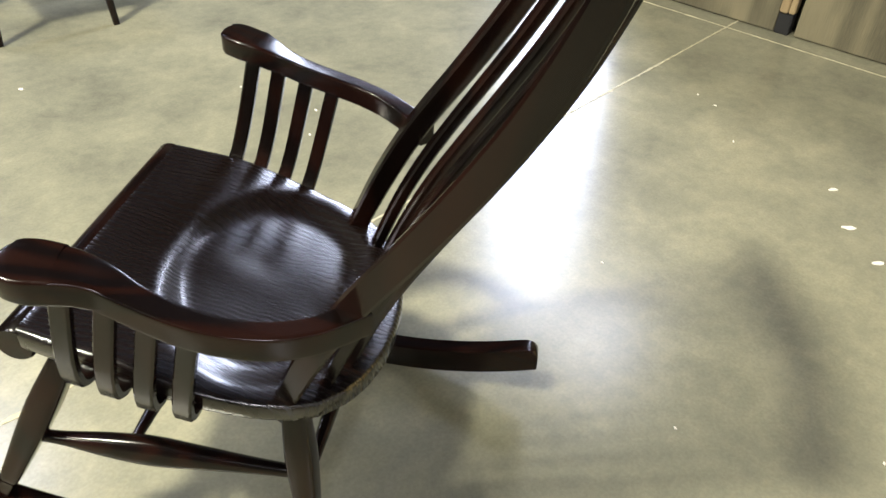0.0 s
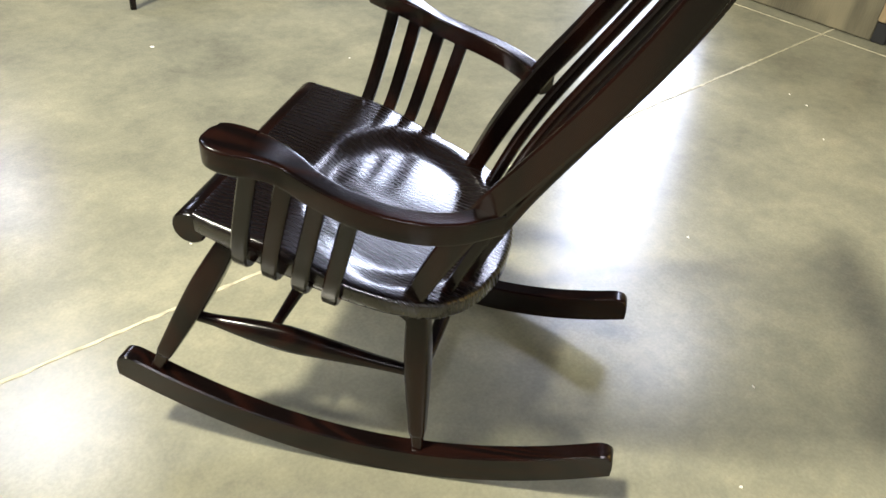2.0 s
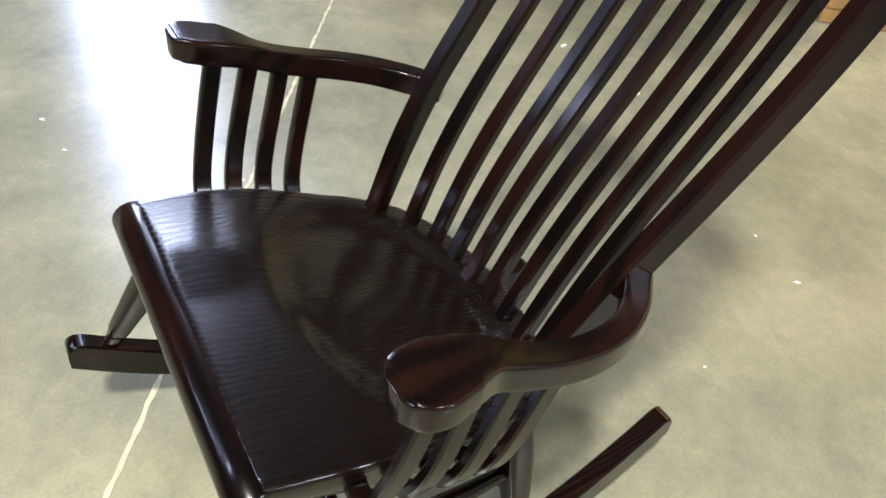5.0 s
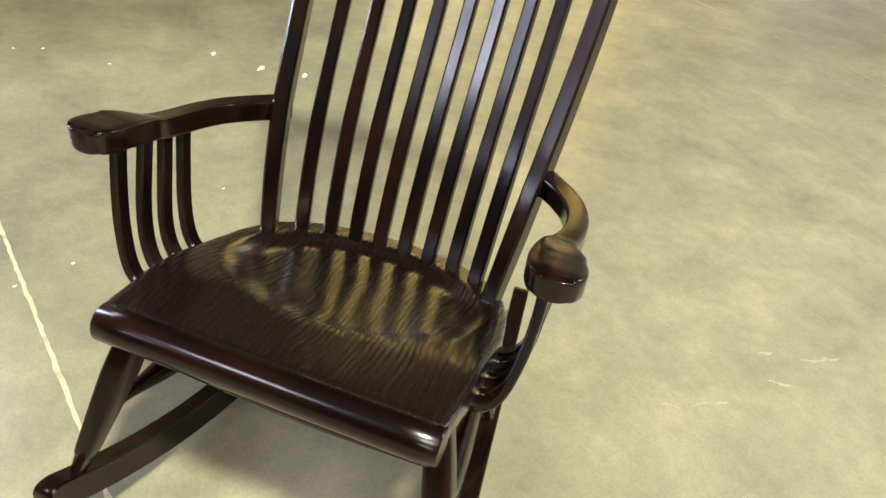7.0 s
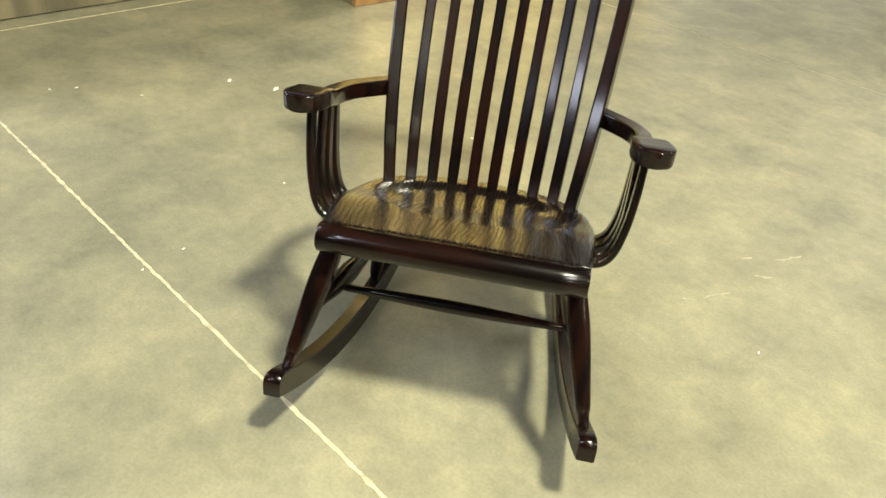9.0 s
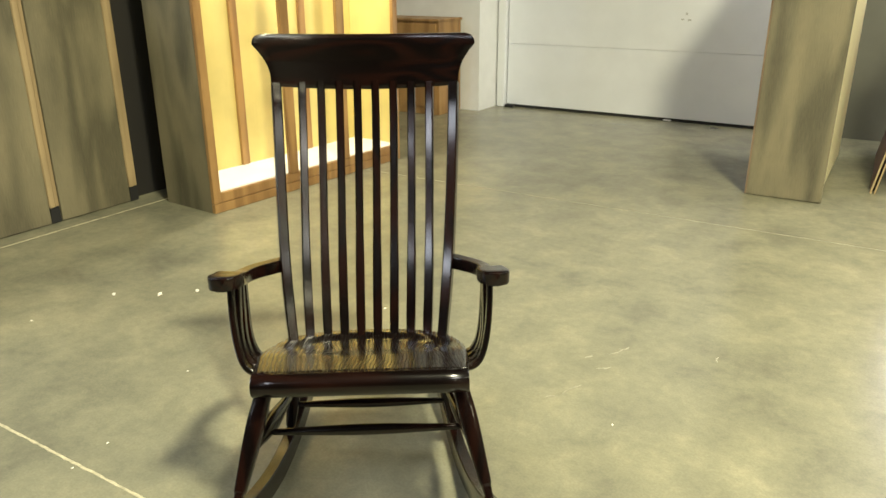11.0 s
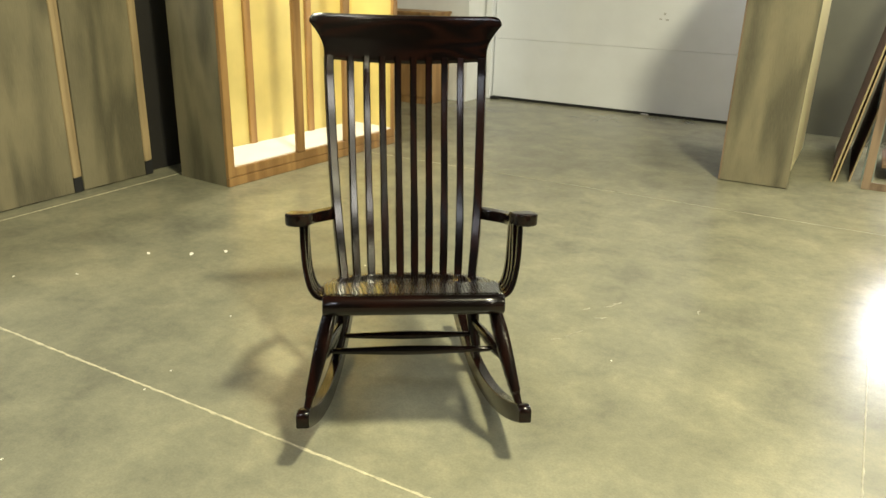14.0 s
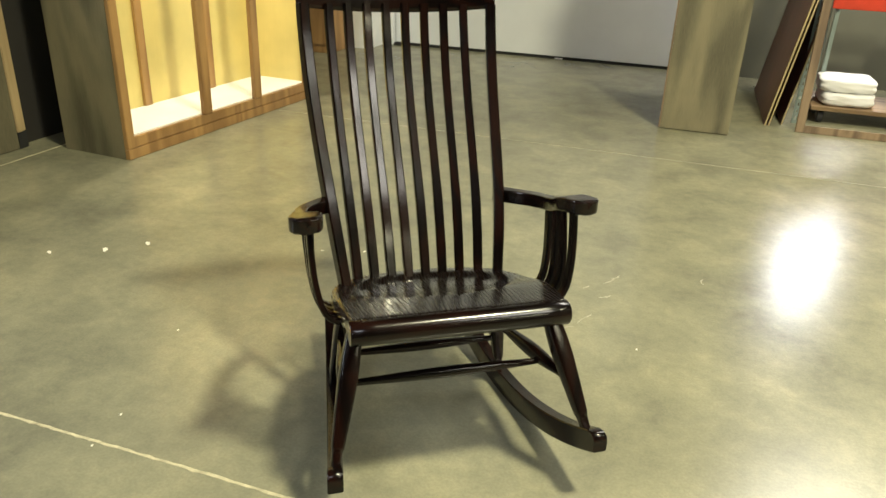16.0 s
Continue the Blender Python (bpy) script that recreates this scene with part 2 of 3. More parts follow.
structure("wall_back", pierced(-4.6, 0.5, 6.02, 6.22, 0, CEILING, [(-2.63, 0.42, 0, 3.27)]), WALL, "white-painted back wall with a sectional door")
structure("wall_back_right", pierced(0.5, 8, 6.02, 6.22, 0, CEILING, [(1.60, 2.10, 1.15, 2.0)]), SHADE_WALL, "back wall with a window, its shade put into an olive-grey colour")
# unseen wall, set here to hold the added tall window
wall_left = structure("wall_left", pierced(-16, 6.02, -0.09, 0.09, 0, CEILING, [(-2.86, -1.92, 0.95, 4.3)]), DIM_WALL, "unseen brown-grey wall added to carry a tall window")
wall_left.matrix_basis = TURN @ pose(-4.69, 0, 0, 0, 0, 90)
# unseen walls, coloured dark to keep their reflections off the wood
structure("wall_right", box(8, 8.2, -16, 6.22, 0, CEILING), DIM_WALL, "unseen wall, kept dark brown-grey to reflect little")
structure("wall_front", box(-4.78, 8, -16.2, -16, 0, CEILING), DIM_WALL, "unseen wall, kept dark brown-grey to reflect little")
# unseen ceiling, near-black so that it doesn't veil the chair
structure("ceiling", box(-4.78, 8.2, -16.2, 6.22, CEILING, CEILING + 0.15), CEIL_PAINT, "unseen ceiling, kept near-black to reflect little", "ceiling")
structure("wall_return", box(-4.6, -2.72, 5.6, 6.016, 0, CEILING), WALL, "white-painted wall return beside the roller door")

# roller door: horizontal sections with a rubber seal
door = structure("door_1", box(-2.60, 0.40, 6.08, 6.10, 0.02, 3.27), DOOR_PAINT, "closed white sectional overhead door with a black bottom seal", "door")
for k in range(5):
    part("door_section", box(-2.60, 0.40, 6.036, 6.078, 0.03 + k * 0.645, 0.03 + k * 0.645 + 0.6425, 0.0015), DOOR_PAINT, door)
part("bottom_seal", box(-2.60, 0.40, 6.04, 6.09, 0.0, 0.028, 0.005), RUBBER, door, "black rubber bottom seal")
part("door_track", box(-2.70, -2.612, 5.98, 6.06, 0.0, 3.0, 0.004), DOOR_PAINT, door, "white steel door track")

# white spot paints the daylight that leaks under the door
part("daylight_gap", box(-0.86, -0.78, 6.026, 6.038, 0.004, 0.016, 0.002), WHITE_BOARD, door, "daylight leak under the door, painted as a white spot")
stop = structure("door_stop", box(-2.60, -2.49, 5.965, 6.024, 0.0, 0.03, 0.008), RUBBER, "black rubber door stop on the floor", "door stop")
for du, dz, w, h in ((0.0, 0.03, 0.022, 0.02), (-0.035, -0.022, 0.026, 0.014), (0.03, -0.026, 0.03, 0.016)):
    part("scuff", box(-0.738 + du - w / 2, -0.738 + du + w / 2, 6.0345, 6.0365, 0.99 + dz - h / 2, 0.99 + dz + h / 2), SMUDGE, door, "grey scuff on the door", False)

# window that throws the long bright reflection on the floor
window = structure("window_1", box(1.60, 2.10, 6.16, 6.165, 1.15, 2.0), WHITE_BOARD, "bright daylight window in the back wall", "window")
sky = bpy.data.lights.new("daylight", "AREA")
sky.shape, sky.size, sky.size_y, sky.energy, sky.color = "RECTANGLE", 0.42, 0.77, 75, (0.95, 0.97, 1.0)
sky_ob = new("daylight", sky)
sky_ob.matrix_basis = TURN @ pose(1.85, 6.10, 1.575, -90, 0, 0)
for a, b, c, d in ((1.60, 1.635, 1.15, 2.0), (2.065, 2.10, 1.15, 2.0), (1.639, 2.061, 1.15, 1.185), (1.639, 2.061, 1.965, 2.0)):
    part("window_frame", box(a, b, 6.03, 6.09, c, d, 0.004), WHITE_BOARD, window)

# unseen tall window added in the left wall, placed by the floor reflections
window = structure("window_2", box(-2.86, -1.92, 0.07, 0.075, 0.95, 4.3), WHITE_BOARD, "unseen tall bright window added for the floor and seat reflections", "window")
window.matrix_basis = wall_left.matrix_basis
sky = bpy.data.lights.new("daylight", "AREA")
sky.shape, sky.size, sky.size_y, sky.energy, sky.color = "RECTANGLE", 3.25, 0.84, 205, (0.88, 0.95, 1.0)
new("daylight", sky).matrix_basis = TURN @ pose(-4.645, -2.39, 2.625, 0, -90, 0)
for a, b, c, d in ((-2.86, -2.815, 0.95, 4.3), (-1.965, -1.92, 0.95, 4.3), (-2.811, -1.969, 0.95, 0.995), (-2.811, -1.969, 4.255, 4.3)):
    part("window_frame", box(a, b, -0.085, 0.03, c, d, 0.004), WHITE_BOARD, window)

# floor joints
rnd = random.Random(4)


def joint(u0, v0, u1, v1, width, mat):
    """A pale filled saw cut with ragged edges."""
    bm = bmesh.new()
    a, b = Vector((u0, v0, 0)), Vector((u1, v1, 0))
    n = int((b - a).length / 0.02)
    side = (b - a).normalized().cross(Vector((0, 0, 1)))
    last = None
    for i in range(n + 1):
        p = a.lerp(b, i / n)
        l, r = (width / 2 * (0.75 + 0.9 * rnd.random() ** 3) for _ in "ab")
        row = [bm.verts.new(p + side * l + Vector((0, 0, -0.002))), bm.verts.new(p + side * l * 0.9 + Vector((0, 0, 0.0012))),
               bm.verts.new(p - side * r * 0.9 + Vector((0, 0, 0.0012))), bm.verts.new(p - side * r + Vector((0, 0, -0.002)))]
        if last:
            for j in range(3):
                bm.faces.new((last[j], last[j + 1], row[j + 1], row[j]))
        last = row
    part("joint", bm, mat, floor, "pale sealant in a saw-cut joint", False)


joint(-2.99, -0.40, 4.0, -0.40, 0.010, SEALANT)
joint(-2.857, -2.5, -2.857, 3.6, 0.010, SEALANT)
joint(1.345, -4.0, 1.345, 1.2, 0.006, OLD_SEALANT)
joint(-2.2, 2.92, 3.5, 2.92, 0.006, OLD_SEALANT)

# ---- the rocking chair ----
SEAT_SLOPE = 0.266


def seat_z(y):
    return 0.489 - SEAT_SLOPE * (y + 0.235)


SEAT_HALF = [(-0.232, 0.255), (-0.14, 0.263), (-0.05, 0.265), (0.02, 0.262), (0.08, 0.252), (0.13, 0.235), (0.165, 0.213), (0.195, 0.176), (0.215, 0.135), (0.230, 0.08), (0.236, 0.03)]


def seat_half(y):
    return float(np.interp(y, [p[0] for p in SEAT_HALF], [p[1] for p in SEAT_HALF]))


def scoop(x, y):
    """The hollow carved into the seat, with a low ridge down its middle."""
    r = math.sqrt((x / 0.238) ** 2 + ((y - 0.035) / (0.165 if y < 0.035 else 0.17)) ** 2)
    if r >= 1:
        return 0.0
    bowl = min(1.0, (1 - r * r) * 2.1)
    bowl = bowl * bowl * (3 - 2 * bowl)
    ridge = 0.16 * math.exp(-(x / 0.045) ** 2) * max(0.0, min(1.0, (0.12 - y) / 0.16))
    return -0.017 * bowl * (1 - ridge)


def crown(y):
    """The flatter front platform of the seat, easing into the slope of the hollow."""
    if y < -0.125:
        return 0.10 * (y + 0.235)
    f = min(1.0, (y + 0.125) / 0.18)
    return 0.011 * (1 - f) ** 2 * (1 + 2 * f) + 0.10 * 0.18 * f * (1 - f) ** 2


def build_seat(parent):
    bm = bmesh.new()
    ys = [*np.linspace(-0.232, 0.14, 40), *np.linspace(0.146, 0.236, 16)]
    nx = 56
    grid = [[(seat_half(y) * 0.985 * (2 * i / nx - 1), y) for i in range(nx + 1)] for y in ys]
    rows = [[bm.verts.new((x, y, seat_z(y) + crown(y) + scoop(x, y))) for x, y in row] for row in grid]
    for a, b in zip(rows, rows[1:]):
        for i in range(nx):
            bm.faces.new((a[i], a[i + 1], b[i + 1], b[i]))
    rim = rows[0] + [r[-1] for r in rows[1:-1]] + rows[-1][::-1] + [r[0] for r in rows[-2:0:-1]]
    plan = [Vector((v.co.x, v.co.y)) for v in rim]
    last = rim
    for grow, drop in ((0.0035, 0.002), (0.006, 0.008), (0.006, 0.028), (0.001, 0.035), (-0.012, 0.038)):
        ring = []
        for i, p in enumerate(plan):
            tangent = plan[(i + 2) % len(plan)] - plan[i - 2]
            out = Vector((tangent.y, -tangent.x)).normalized()
            q = p + out * grow
            ring.append(bm.verts.new((q.x, q.y, seat_z(p.y) + crown(p.y) * max(0.0, 1 - drop / 0.034) - drop)))
        for i in range(len(plan)):
            j = (i + 1) % len(plan)
            bm.faces.new((last[i], last[j], ring[j], ring[i]))
        last = ring
    bm.faces.new(last)
    part("seat", bm, SEAT_WOOD, parent, "scooped solid seat with wavy open grain")
    # the rolled front edge
    rings = []
    for x, small in ((-0.2565, 0.90), (-0.253, 1.0), *[(-0.2 + 0.1 * k, 1.0) for k in range(5)], (0.253, 1.0), (0.2565, 0.90)):
        rings.append([(x, -0.242 + 0.0295 * small * math.cos(2 * math.pi * i / 24), 0.4595 + 0.0295 * small * math.sin(2 * math.pi * i / 24)) for i in range(24)])
    part("front_roll", loft(rings), LONG_X_WOOD, parent, "rolled front edge of the seat")


BACK = [(0.112, 0.345), (0.135, 0.40), (0.180, 0.50), (0.235, 0.60), (0.303, 0.70), (0.368, 0.80), (0.424, 0.90), (0.465, 1.00), (0.482, 1.065)]


def back_y(z):
    return float(np.interp(z, [p[1] for p in BACK], [p[0] for p in BACK]))


def crest_bend(x):
    return 0.058 * (1 - (x / 0.27) ** 2)


def spread(f):
    """How far the uprights have fanned out at a share f of their height."""
    return 1 - max(0.0, 1 - f) ** 1.6 if f > 0 else f


def build_back(parent):
    for s in (-1, 1):
        rows = [(s * (0.213 + 0.052 * spread((z - 0.39) / 0.67)), y - 0.007, z, 0.029 if z > 0.42 else 0.027, 0.039 if 0.42 < z < 1.0 else 0.035) for y, z in BACK]
        part("back_post", sweep(rows, (1, -s * 0.27, 0), 6, chamfer=0.004), LONG_Z_WOOD, parent)
        for k in range(4):
            xb, xt = s * (0.0245 + 0.0487 * k), s * (0.0275 + 0.055 * k)
            rows = []
            for z in (0.352, 0.40, 0.48, 0.56, 0.64, 0.72, 0.80, 0.88, 0.96, 1.02, 1.062):
                f = (z - 0.37) / 0.69
                x = xb + (xt - xb) * spread(f)
                set_back = (0.070 * (1 - abs(xb / 0.213) ** 4)) * (1 - f) + crest_bend(x) * f + 0.036 * f * (1 - f) * (1 - (x / 0.13) ** 2)
                wide = 0.0262 if z < 0.62 else 0.0238
                if z < 0.38:
                    wide = 0.021
                rows.append((x, back_y(z + 0.016 * (1 - f)) + set_back - 0.005, z, wide, 0.0195))
            part("back_slat", sweep(rows, (1, -1.35 * xt, 0), 4, chamfer=0.0035), LONG_Z_WOOD, parent)
    # crest rail: curved in plan, flared at its ends
    bm = bmesh.new()
    nx, nz = 48, 30
    faces = []
    for side in (-1, 1):
        rows = []
        for j in range(nz + 1):
            v = j / nz
            flare = max(0.0, min(1.0, (v - 0.18) / 0.62))
            half = 0.281 + 0.046 * flare ** 1.7
            if v > 0.82:
                half -= 0.026 * (1 - math.sqrt(max(0.0, 1 - ((v - 0.82) / 0.18) ** 2)))
            row = []
            for i in range(nx + 1):
                x = half * (2 * i / nx - 1)
                low = 1.057 - 0.020 * (1 - (x / 0.285) ** 2) if abs(x) < 0.285 else 1.057
                top = 1.200 + 0.006 * (x / 0.3) ** 2
                z = low + (top - low) * v
                edge = 0.0035 * (max(0, abs(2 * v - 1) - 0.8) / 0.2) ** 2 + 0.003 * (max(0, abs(2 * i / nx - 1) - 0.93) / 0.07) ** 2
                y = 0.484 + 0.020 * v + crest_bend(x * 0.9) - 0.010 * max(0, flare - 0.5)
                row.append(bm.verts.new((x, y + side * (0.0125 - edge), z)))
            rows.append(row)
        faces.append(rows)
    for rows in faces:
        for a, b in zip(rows, rows[1:]):
            for i in range(nx):
                bm.faces.new((a[i], a[i + 1], b[i + 1], b[i]))
    front, rear = faces
    for a, b in ((front[0], rear[0]), (front[-1], rear[-1])):
        for i in range(nx):
            bm.faces.new((a[i], a[i + 1], b[i + 1], b[i]))
    for i in (0, nx):
        for j in range(nz):
            bm.faces.new((front[j][i], front[j + 1][i], rear[j + 1][i], rear[j][i]))
    part("crest_rail", bm, LONG_X_WOOD, parent, "wide curved crest rail with flared ends")


# plan and height of an arm's centre line: y, x, width, top
ARM = [(-0.1430, 0.329, 0.020, 0.692), (-0.1418, 0.329, 0.032, 0.6925), (-0.1385, 0.329, 0.046, 0.693), (-0.132, 0.329, 0.060, 0.693), (-0.121, 0.329, 0.071, 0.692), (-0.105, 0.3275, 0.076, 0.689),
       (-0.088, 0.325, 0.073, 0.686), (-0.066, 0.320, 0.063, 0.681), (-0.036, 0.317, 0.048, 0.669), (0.0, 0.321, 0.038, 0.651), (0.05, 0.325, 0.034, 0.634), (0.10, 0.322, 0.033, 0.622),
       (0.15, 0.308, 0.033, 0.612), (0.19, 0.284, 0.033, 0.605), (0.218, 0.258, 0.033, 0.602), (0.243, 0.234, 0.031, 0.600)]


def arm_z(y):
    return float(np.interp(y, [p[0] for p in ARM], [p[3] for p in ARM]))


def build_arm(parent, s):
    rows = catmull(ARM, 5)
    rings = []
    for i, (y, x, w, top) in enumerate(rows):
        a, b = rows[max(0, i - 1)], rows[min(len(rows) - 1, i + 1)]
        d = Vector((s * (b[1] - a[1]), b[0] - a[0], 0)).normalized()
        if y < -0.08:
            d = Vector((0, 1, 0))
        across = Vector((d.y, -d.x, 0))
        thick = 0.037 if y > -0.135 else 0.032
        c = Vector((s * x, y, top - 0.0185))
        rings.append([c + across * p + Vector((0, 0, q)) for p, q in section(w, thick, 9.0, 36)])
    arm = part("armrest", loft(rings), LONG_Y_WOOD, parent, "shaped armrest with a broad rounded front")
    for k in range(4):
        yb = -0.137 + 0.0475 * k
        zb = seat_z(yb) - 0.026
        half = seat_half(yb)
        rows = []
        for out, up in ((-0.004, 0.0), (0.010, 0.001), (0.026, 0.012), (0.038, 0.034), (0.046, 0.066), (0.049, 0.105), (0.049, 0.160), (0.048, 0.228)):
            f = up / 0.228
            yy = yb + 0.052 * f
            xx = half + out
            if f > 0.3:
                top = float(np.interp(yy, [p[0] for p in ARM], [p[1] for p in ARM]))
                xx += (min(top, 0.330) - 0.004 - half - 0.048) * (f - 0.3) / 0.7
            rows.append((s * xx, yy, zb + up * (arm_z(yb + 0.052) - 0.026 - zb) / 0.228, 0.026, 0.0145))
        part("arm_spindle", sweep(rows, (0, 1, -0.2), 4, chamfer=0.003), LONG_Z_WOOD, parent)


def rocker_low(y):
    return 0.6 * (y - 0.12) ** 2


def rocker_x(y):
    return 0.311 - 0.113 * (y + 0.38)


def build_base(parent, s):
    rings = []
    n = 44
    y0, y1 = -0.382, 0.498
    for i in range(n + 1):
        f = i / n
        y = y0 + (y1 - y0) * (0.5 - 0.5 * math.cos(math.pi * f)) if i not in (0, n) else (y0 if i == 0 else y1)
        low = rocker_low(y)
        tall = 0.063
        e = min(y - y0, y1 - y)
        if e < 0.036:
            tall *= 0.42 + 0.58 * math.sqrt(max(0.0, 1 - ((0.036 - e) / 0.036) ** 2))
        x = s * rocker_x(y)
        w = 0.0175
        c = 0.003
        rings.append([(x - w, y, low + c), (x - w + c, y, low), (x + w - c, y, low), (x + w, y, low + c),
                      (x + w, y, low + tall - c), (x + w - c, y, low + tall), (x - w + c, y, low + tall), (x - w, y, low + tall - c)])
    part("rocker", loft(rings), LONG_Y_WOOD, parent, "long curved rocker with rounded ends")

    def leg(top, foot):
        rows = []
        for f, w in ((0.0, 0.034), (0.08, 0.038), (0.30, 0.044), (0.50, 0.041), (0.72, 0.034), (0.86, 0.029), (0.89, 0.024), (0.97, 0.021), (1.0, 0.021)):
            p = Vector(top).lerp(Vector(foot), f)
            rows.append((*p, w, w))
        part("leg", sweep(rows, (1, 0, 0), 3, 5.0, 20), LONG_Z_WOOD, parent)

    leg((s * 0.236, -0.186, 0.432), (s * rocker_x(-0.318), -0.318, rocker_low(-0.318) + 0.056))
    leg((s * 0.205, 0.128, 0.362), (s * rocker_x(0.155), 0.155, rocker_low(0.155) + 0.056))
    # flat side stretcher, broad in its middle
    a, b = Vector((s * 0.268, -0.252, 0.283)), Vector((s * 0.224, 0.141, 0.226))
    rows = [(*a.lerp(b, f), w, h) for f, w, h in ((0, 0.018, 0.017), (0.1, 0.021, 0.020), (0.25, 0.030, 0.036), (0.42, 0.034, 0.046), (0.6, 0.031, 0.036), (0.8, 0.024, 0.024), (1, 0.018, 0.018))]
    part("side_stretcher", sweep(rows, (1, 0, 0.35), 4, 2.6, 16), LONG_Y_WOOD, parent)


chair = empty("rocking_chair", "dark espresso-stained wooden rocking chair with tall slatted back", "rocking chair")
build_seat(chair)
build_back(chair)
for s in (-1, 1):
    build_arm(chair, s)
    build_base(chair, s)
for y, z, half in ((-0.125, 0.252, 0.243), (0.134, 0.172, 0.214)):
    rows = [(x * half, y, z, h, w) for x, w, h in ((-1, 0.015, 0.015), (-0.75, 0.019, 0.019), (-0.3, 0.026, 0.026), (0, 0.028, 0.028), (0.3, 0.026, 0.026), (0.75, 0.019, 0.019), (1, 0.015, 0.015))]
    part("cross_stretcher", sweep(rows, (0, 0, 1), 4, 2.4, 16), LONG_X_WOOD, chair)

# ---- display boards and shelves ----


def display_board(v0, v1, u, angle=0.0, top=1.5):
    """An upright grey display board with a raw edge and a black block for its shaded foot notch."""
    m = TURN @ pose(u, v0, 0, 0, 0, angle)
    ob = empty("display_board", "tall weathered grey wooden display board standing on the floor", "display board", "boards along the wall", m)
    long = v1 - v0
    part("panel", box(-0.045, 0.0, 0.0, long - 0.066, 0.004, top, 0.003), GREY_WOOD, ob, smooth=False)
    part("edge_strip", box(-0.05, 0.006, long - 0.065, long - 0.028, 0.095, top, 0.004), EDGE_WOOD, ob, "raw light-brown edge strip", False)
    part("edge_strip", box(-0.05, -0.004, long - 0.027, long, 0.095, top, 0.004), EDGE_WOOD, ob, "raw light-brown edge strip", False)
    # black block paints the shade of the open notch at the foot
    part("notch_block", box(-0.05, -0.002, long - 0.065, long, 0.0, 0.094, 0.004), RUBBER, ob, "black block painted in for a shaded foot notch", False)
    return ob


display_board(-1.05, -0.165, -2.975)
display_board(-0.14, 0.99, -2.985, 0.6)
display_board(0.995, 1.53, -3.0)
# near-black sheet paints the shade seen through the gaps
structure("gap_backing", box(-3.20, -3.07, -1.05, 2.6, 0, 1.5), GAP_SHADE, "near-black sheet added for the shade in the gaps between boards")


def shelf_unit():
    """An open display case: grey end panel, honey oak face frame, white floor, yellow battened back."""
    L, D, T = 1.80, 0.455, 2.3
    m = TURN @ pose(-2.325, 1.556, 0, 0, 0, -4.2)
    ob = empty("display_case", "open oak-framed display case with yellow back and white base", "display case", "", m)
    part("end_panel", box(-D - 0.02, -0.03, 0.0, 0.022, 0, T, 0.002), GREY_WOOD, ob, "weathered grey end panel", False)
    part("end_panel", box(-D - 0.02, -0.03, L - 0.022, L, 0, T, 0.002), YELLOW_BACK, ob, "bright yellow end panel", False)
    part("back_panel", box(-D - 0.02, -D, 0.024, L - 0.024, 0.0, T, 0.002), YELLOW_BACK, ob, "bright yellow wooden back", False)
    part("base_shelf", box(-D + 0.002, -0.032, 0.024, L - 0.024, 0.0, 0.125, 0.002), WHITE_BOARD, ob, "white base board", False)
    part("bottom_rail", box(-0.03, 0.0, 0.0, L, 0.0, 0.058, 0.003), OAK_TRIM, ob, "honey oak rail", False)
    part("bottom_rail", box(-0.03, -0.006, 0.03, L - 0.03, 0.060, 0.118, 0.003), OAK_TRIM, ob, "honey oak rail", False)
    for v, w in ((0.0, 0.055), (0.635, 0.075), (1.145, 0.075), (L - 0.055, 0.055)):
        part("stile", box(-0.029, -0.001, v, v + w, 0.06 if v in (0.0, L - 0.055) else 0.12, T - 0.442, 0.003), OAK_TRIM, ob, "honey oak stile", False)
    for v in (0.60, 1.215):
        part("batten", box(-D + 0.001, -D + 0.025, v, v + 0.06, 0.127, T, 0.002), OAK_TRIM, ob, "honey oak batten", False)
    # unseen deep header, added to hide the lamp from the floor's reflection
    part("top_rail", box(-0.03, 0.0, 0.0, L, T - 0.44, T, 0.003), OAK_TRIM, ob, "honey oak rail", False)
    part("top_panel", box(-D - 0.02, 0.0, 0.0, L, T + 0.002, T + 0.03, 0.002), GREY_WOOD, ob, "", False)
    # unseen strip and lamp, added to brighten the yellow back
    part("added_light_strip", box(-0.30, -0.20, 0.1, L - 0.1, T - 0.03, T, 0.003), WHITE_BOARD, ob, "unseen white light strip added under the top", False)
    glow = bpy.data.lights.new("added_case_light", "AREA")
    glow.shape, glow.size, glow.size_y, glow.energy, glow.color = "RECTANGLE", 0.09, L - 0.25, 54, (1.0, 0.94, 0.72)
    new("added_case_light", glow).matrix_basis = m @ pose(-0.25, L / 2, T - 0.04)
    return ob


shelf_unit()

case = empty("end_case", "tall grey-boarded display case with a cream side", "display case", "", TURN @ pose(0.353, 3.685, 0))
part("front_panel", box(0.0, 0.447, 0.0, 0.03, 0.004, 2.4, 0.003), GREY_WOOD, case, "weathered grey front panel", False)
part("edge_strip", box(-0.012, -0.001, 0.0, 0.03, 0.004, 2.4, 0.002), FRAME_WOOD, case, "raw light-brown edge strip", False)
part("side_panel", box(0.41, 0.44, 0.031, 1.15, 0.09, 2.4, 0.003), CREAM, case, "cream side panel", False)
part("back_panel", box(0.0, 0.409, 1.12, 1.15, 0.0, 2.4, 0.003), GREY_WOOD, case, "", False)
part("inner_panel", box(0.0, 0.02, 0.031, 1.118, 0.0, 2.4, 0.003), GREY_WOOD, case, "", False)


crate = empty("cabinet", "orange-brown wooden cabinet standing against the white wall", "cabinet", "", TURN @ pose(-3.95, 5.12, 0))
